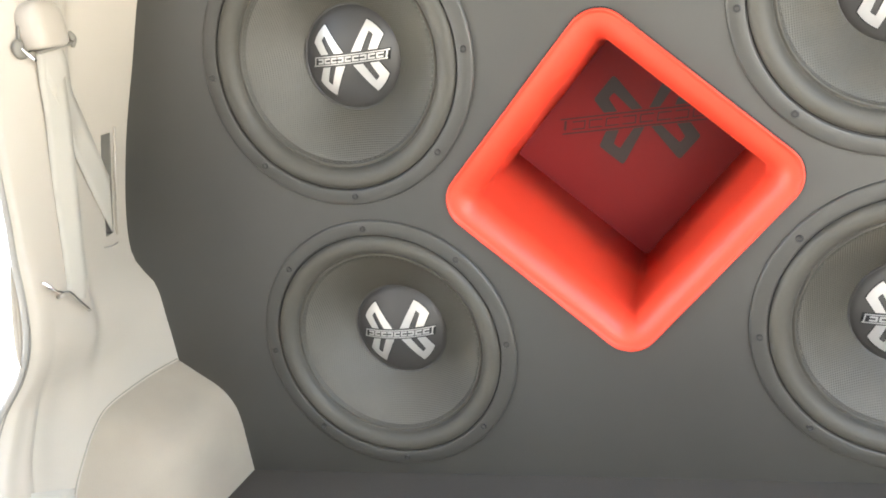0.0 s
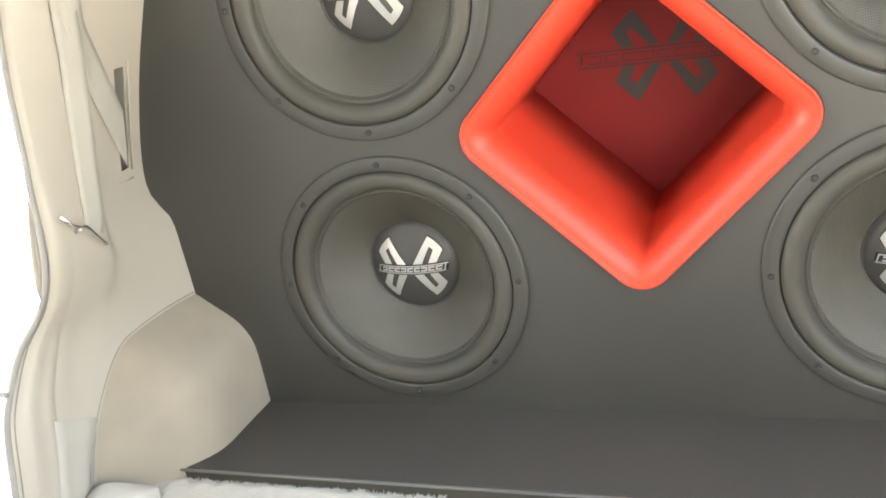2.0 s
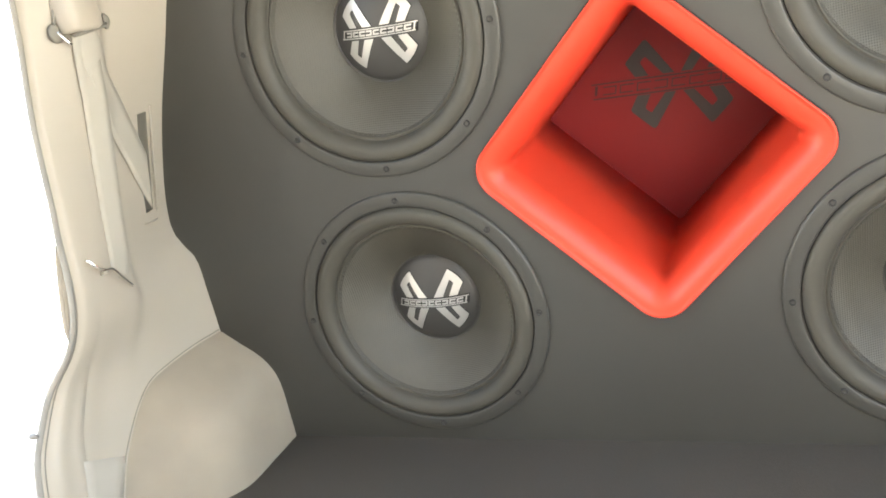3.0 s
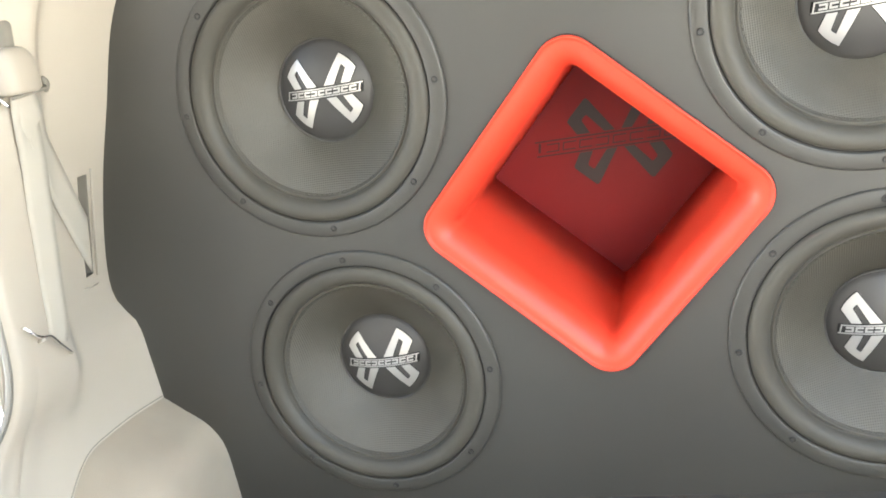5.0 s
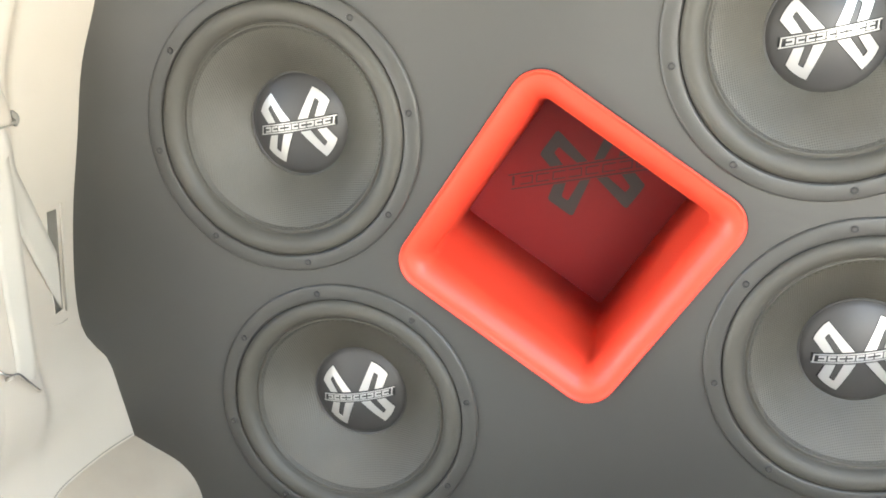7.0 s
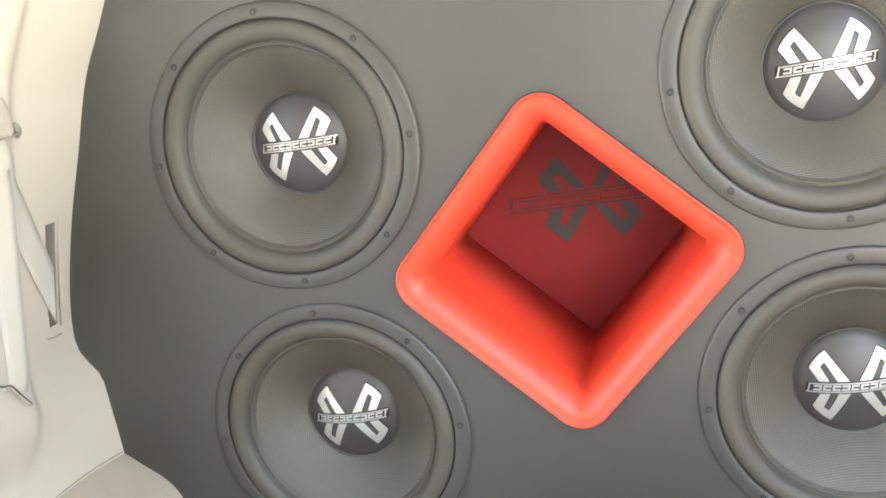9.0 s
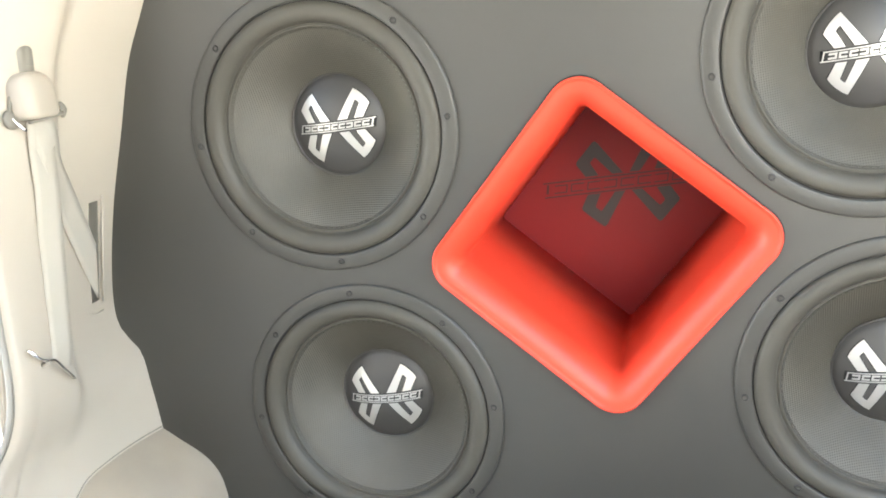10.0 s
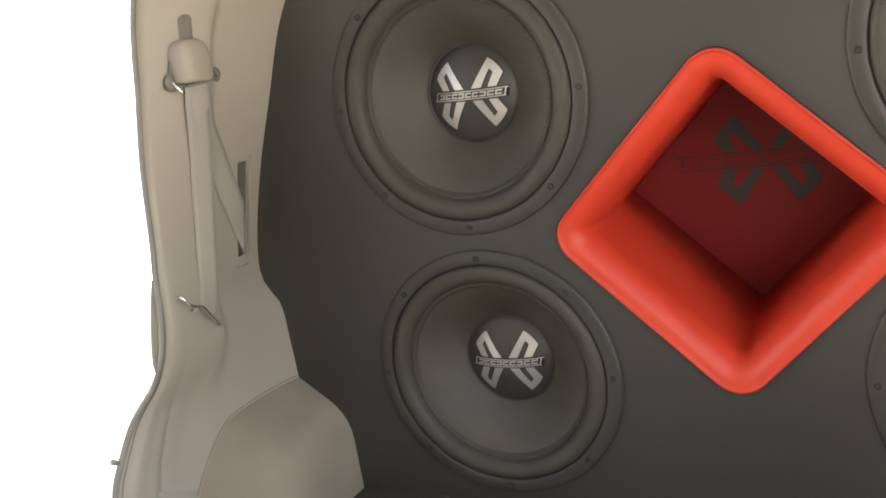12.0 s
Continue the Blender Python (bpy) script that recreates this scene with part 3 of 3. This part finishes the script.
def seat_belt():
    root = new("seat_belt")
    rows = []
    for k in range(25):
        t = k / 24
        z = 0.292 - 0.345 * t
        y = -0.1465 - 0.044 * t
        off = 0.011 * (1 - t) ** 1.5 + 0.0006 - 0.004 * max(0, (t - 0.85) / 0.15) ** 2
        base = on_trim(y - 0.012, z).x + off
        right = base + 0.002 * math.sin(3 * t)
        left = max(on_trim(y - 0.0195, z).x + 0.0004 + 0.007 * max(0, 1 - t / 0.4), 2 * on_trim(y, z).x + 0.001 - right)
        left -= 0.010 * max(0, (t - 0.86) / 0.14) ** 2
        right -= 0.006 * max(0, (t - 0.86) / 0.14) ** 2
        rows.append(((left, y - 0.0195, z), (right, y + 0.0195, z - 0.002)))
    part("webbing", ribbon(rows), BELT, root)
    rows = []
    for k in range(17):
        t = k / 16
        zl, zr = 0.288 - 0.273 * t, 0.302 - 0.202 * t
        yl, yr = -0.165 + 0.116 * t ** 1.6, -0.130 + 0.083 * t ** 1.5
        off = 0.0035 * (1 - t) + 0.0012
        rows.append((on_trim(yl, zl, off), on_trim(yr, zr, off)))
    part("retractor_webbing", ribbon(rows), BELT, root)
    # rounded cover over the guide
    c = on_trim(-0.150, 0.319, 0.003)
    bm = bmesh.new()
    bmesh.ops.create_uvsphere(bm, u_segments=32, v_segments=20, radius=1)
    f = lambda q, e: math.copysign(abs(q) ** e, q)
    for v in bm.verts:
        x, y, z = v.co
        v.co = (c.x + 0.022 * f(x, 0.7), c.y + 0.030 * f(y, 0.52) * (1 - 0.20 * max(0, z)),
                c.z + 0.034 * (f(z, 0.52) if z > -0.6 else -0.74 - 0.05 * abs(z)) - 0.05 * (y * 0.029))
    part("guide_cover", bm, CREAM, root, "rounded cream guide cover")
    plate_pts = spline([on_trim(-0.152, 0.352, 0.002), on_trim(-0.167, 0.344, 0.002), on_trim(-0.1755, 0.325, 0.002), on_trim(-0.180, 0.306, 0.003)], 6)
    part("slider_plate", tube(plate_pts, 0.0062, 10, 0.35), SLOT_GREY, root, "grey curved slider plate behind the cover")
    part("slider_hub", tube([on_trim(-0.180, 0.297, 0.0005), on_trim(-0.180, 0.297, 0.006), on_trim(-0.180, 0.297, 0.008)], lambda t: 0.0125 - 0.004 * (t > 0.9), 18), SLOT_GREY, root, "round grey slider hub")
    # metal loop, a grey strip drawn as the shaded gap under the cover, its fin
    arc = spline([on_trim(-0.183, 0.298, 0.010), on_trim(-0.181, 0.289, 0.014), on_trim(-0.1765, 0.282, 0.015), on_trim(-0.173, 0.281, 0.012)], 5)
    part("loop", tube(arc, 0.0026, 10), CHROME, root, "bright metal guide loop")
    part("gap_shade", tube([on_trim(-0.170, 0.2895, 0.016), on_trim(-0.150, 0.2915, 0.019), on_trim(-0.125, 0.2940, 0.016), on_trim(-0.108, 0.2955, 0.008)], 0.0024, 10), SLOT_GREY, root, "grey strip drawn as the shade under the cover")
    fin = spline([on_trim(-0.1035, 0.309, 0.002), on_trim(-0.1005, 0.299, 0.004), on_trim(-0.102, 0.288, 0.004)], 5)
    part("fin", tube(fin, lambda t: 0.0012 + 0.0048 * math.sin(math.pi * (0.05 + 0.85 * t)), 10, 0.6), SLOT_GREY, root, "small grey fin beside the cover")
    # latch plate hanging on the strap
    part("latch_plate", tube([on_trim(-0.2590, 0.0120, 0.012), on_trim(-0.2455, -0.0050, 0.013), on_trim(-0.2340, -0.0120, 0.014)], 0.0036, 10, 0.55), CHROME, root, "bright metal latch plate")
    arm = spline([on_trim(-0.2350, -0.0118, 0.014), on_trim(-0.2215, -0.0165, 0.015), on_trim(-0.2050, -0.0350, 0.014), on_trim(-0.1815, -0.0580, 0.010)], 5)
    part("latch_arm", tube(arm, 0.0034, 10, 0.6), CHROME, root, "bright bent metal arm")
    part("latch_stem", tube([on_trim(-0.2280, -0.0200, 0.0), on_trim(-0.2280, -0.0165, 0.012)], 0.0028, 8), CREAM_LIGHT, root)
    return tagged(root, "cream seat belt hanging from a rounded guide cover", "seat belt")


seat_belt()


def adjuster():
    """The upright track with round ends in which the belt's guide slides."""
    bm = bmesh.new()
    rim, floor_ring = [], []
    for k in range(32):
        a = 2 * math.pi * k / 32
        y, z = -0.1505 + 0.008 * math.sin(a), 0.345 + 0.008 * math.cos(a) + (0.032 if math.cos(a) > 0 else -0.032)
        rim.append(bm.verts.new(on_trim(y, z, 0.0012)))
        floor_ring.append(bm.verts.new(on_trim(y + 0.0008 * math.sin(a), z, 0.0004)))
    for k in range(32):
        bm.faces.new((rim[k], rim[(k + 1) % 32], floor_ring[(k + 1) % 32], floor_ring[k]))
    bm.faces.new(rim)
    return part("adjuster_track", bm, SLOT_GREY, wall_left, "grey sliding track of the belt guide")


adjuster()

# bezel round the belt slot
pts = [on_trim(rear_edge(z)[1] * s, z, 0.001) for z, s in ((SLOT_Z[0] - 0.006, SLOT_S[0] - 0.035), (SLOT_Z[1] + 0.006, SLOT_S[0] - 0.035))]
part("slot_bezel", tube(pts, 0.0017, 8), CREAM, wall_left, "raised lip beside the belt slot")

# moulded rib under the slot
part("rib", tube([on_trim(-0.036, -0.006, 0.0004), on_trim(-0.055, -0.006, 0.0006), on_trim(-0.076, -0.001, 0.0004)], 0.0013, 8), CREAM, wall_left)

# access panel low on the trim
rows = []
for k in range(16):
    t = k / 15
    zl, zr = -0.270 - 0.193 * t, -0.306 - 0.159 * t
    yl, yr = -0.308 - 0.055 * t, -0.240 - 0.062 * t - 0.010 * math.sin(math.pi * t)
    lift = 0.005 if k else 0.0005
    rows.append([on_trim(yl + (yr - yl) * u, zl + (zr - zl) * u, lift if 0 < u < 1 else 0.0005) for u in (0, 0.03, 0.25, 0.5, 0.75, 0.97, 1)])
access = part("access_panel", grid(rows), CREAM_LIGHT, wall_left, "cream clip-in access panel")

# body flange seen past the hollow of the seal, with two pressed ridges, and the bump stop
rows = []
for x, y, z in spline([(-0.7150, -0.278, 0.042), (-0.7268, -0.283, -0.006), (-0.7355, -0.287, -0.046), (-0.7372, -0.291, -0.074), (-0.7345, -0.294, -0.094)], 7):
    t = (0.042 - z) / 0.136
    outer = Vector((x, y, z))
    inner = Vector((lip_x(z) - 0.006, rear_edge(z)[1] + 0.001, z))
    row = []
    for j in range(13):
        u = j / 12
        p = outer.lerp(inner, u)
        row.append(p + Vector((0, -0.0022 * math.sin(2.5 * math.tau * u) * min(1, 8 * t, 8 * (1 - t)), 0)))
    rows.append([row[0] + Vector((-0.001, 0.012, 0))] + row)
jamb = part("pillar_flange", grid(rows), CREAM)
tagged(jamb, "cream body flange with pressed ridges outside the seal", "body flange", kind="structure")
stop = part("bump_stop", tube([(-0.784, -0.352, -0.2005), (-0.791, -0.352, -0.2000), (-0.796, -0.352, -0.1995)], lambda t: 0.0032 + 0.0018 * (t > 0.4), 10), SEAL)
tagged(stop, "small grey rubber bump stop on the opening", "bump stop")

# flap of cloth leaning between the mat and the wheel arch
back = spline([(-0.770, -0.294, -0.398), (-0.752, -0.287, -0.390), (-0.738, -0.277, -0.393), (-0.718, -0.260, -0.406), (-0.698, -0.240, -0.424)], 5)
front = spline([(-0.772, -0.330, -0.430), (-0.752, -0.332, -0.432), (-0.730, -0.318, -0.433), (-0.706, -0.290, -0.434), (-0.689, -0.250, -0.434)], 5)
rows = []
for lift, order in ((0.0, 1), (-0.006, -1)):
    us = [k / 8 for k in range(9)][::order]
    rows += [[Vector(a).lerp(Vector(b), u) + Vector((0.004, -0.004, 0.008)) * math.sin(math.pi * u) + Vector((0, 0.5 * lift, lift))
              for a, b in zip(back, front)] for u in us]
flap = part("floor_flap", grid(rows + rows[:1]), CREAM_LIGHT)
part("slit", tube([(-0.760, -0.2985, -0.3985), (-0.752, -0.2960, -0.3955), (-0.742, -0.2905, -0.3960)], 0.0022, 8), SLOT_GREY, flap, "dark slit at its end")
tagged(flap, "small pale cloth flap leaning beside the wheel-arch cover", "flap")

# ---- roof, outside ----
ceiling = part("ceiling", box((1.5, 3.93, 0.03), (0, 1.755, 0.6), 0.01), HEADLINER)
tagged(ceiling, "cream cloth headliner over the cargo bay", "ceiling", kind="structure")
# unseen tailgate, assumed raised, added to shade trim and port from above
tailgate = part("tailgate", box((1.46, 1.0, 0.05), (0, -0.695, 0.745), 0.012, Matrix.Rotation(radians(-14), 4, "X")), DARK_BLOCKER)
tagged(tailgate, "unseen raised tailgate in dark grey, added to shade the bay", "tailgate", kind="structure")
ground = part("ground", grid([[(-600, -600, -1.2), (600, -600, -1.2)], [(-600, 600, -1.2), (600, 600, -1.2)]]), CONCRETE, smooth=False)
tagged(ground, "pale sunlit concrete ground", "ground", kind="structure")

# unseen dark wall, added to block light as a person standing there would
wall_blocker = part("wall_blocker", box((2.9, 0.12, 2.5), (-0.80, -1.60, 0.05), 0.01), DARK_BLOCKER, smooth=False)
# unseen low wall, added to keep low light off the baffle's foot
wall_blocker_low = part("wall_blocker_low", box((3.0, 0.12, 1.20), (2.153, -1.60, -0.60), 0.01), DARK_BLOCKER, smooth=False)
tagged(wall_blocker_low, "unseen low dark wall added behind to block light", "wall", kind="structure")
# unseen pale wall, added to bounce sunlight in from the right
wall_bounce = part("wall_bounce", box((7.0, 0.2, 2.6), (4.2, -3.6, 0.1), 0.01), CONCRETE, smooth=False)
tagged(wall_bounce, "unseen pale wall added behind to bounce sunlight", "wall", kind="structure")
tagged(wall_blocker, "unseen dark wall added behind to block light", "wall", kind="structure")

# a made-up white wall far off, so the outside beyond the opening burns out
backdrop = part("backdrop", box((0.5, 60, 9), (-28, 6, 3.3)), WHITEWASH, smooth=False)
tagged(backdrop, "distant white wall added so the outside burns out", "building", kind="structure")

# a cloth-covered heap on the ground beyond the opening
bm = bmesh.new()
bmesh.ops.create_icosphere(bm, subdivisions=4, radius=1)
for v in bm.verts:
    d = 1 + 0.35 * noise.noise(v.co * 1.7) + 0.12 * noise.noise(v.co * 5)
    v.co = (-2.36 + 0.17 * v.co.x * d, 0.70 + 0.19 * v.co.y * d, -1.205 + 0.14 * max(-0.1, v.co.z * d))
heap = part("sack", bm, GREY_CLOTH)
tagged(heap, "slumped grey cloth sack on the sunlit ground", "sack")
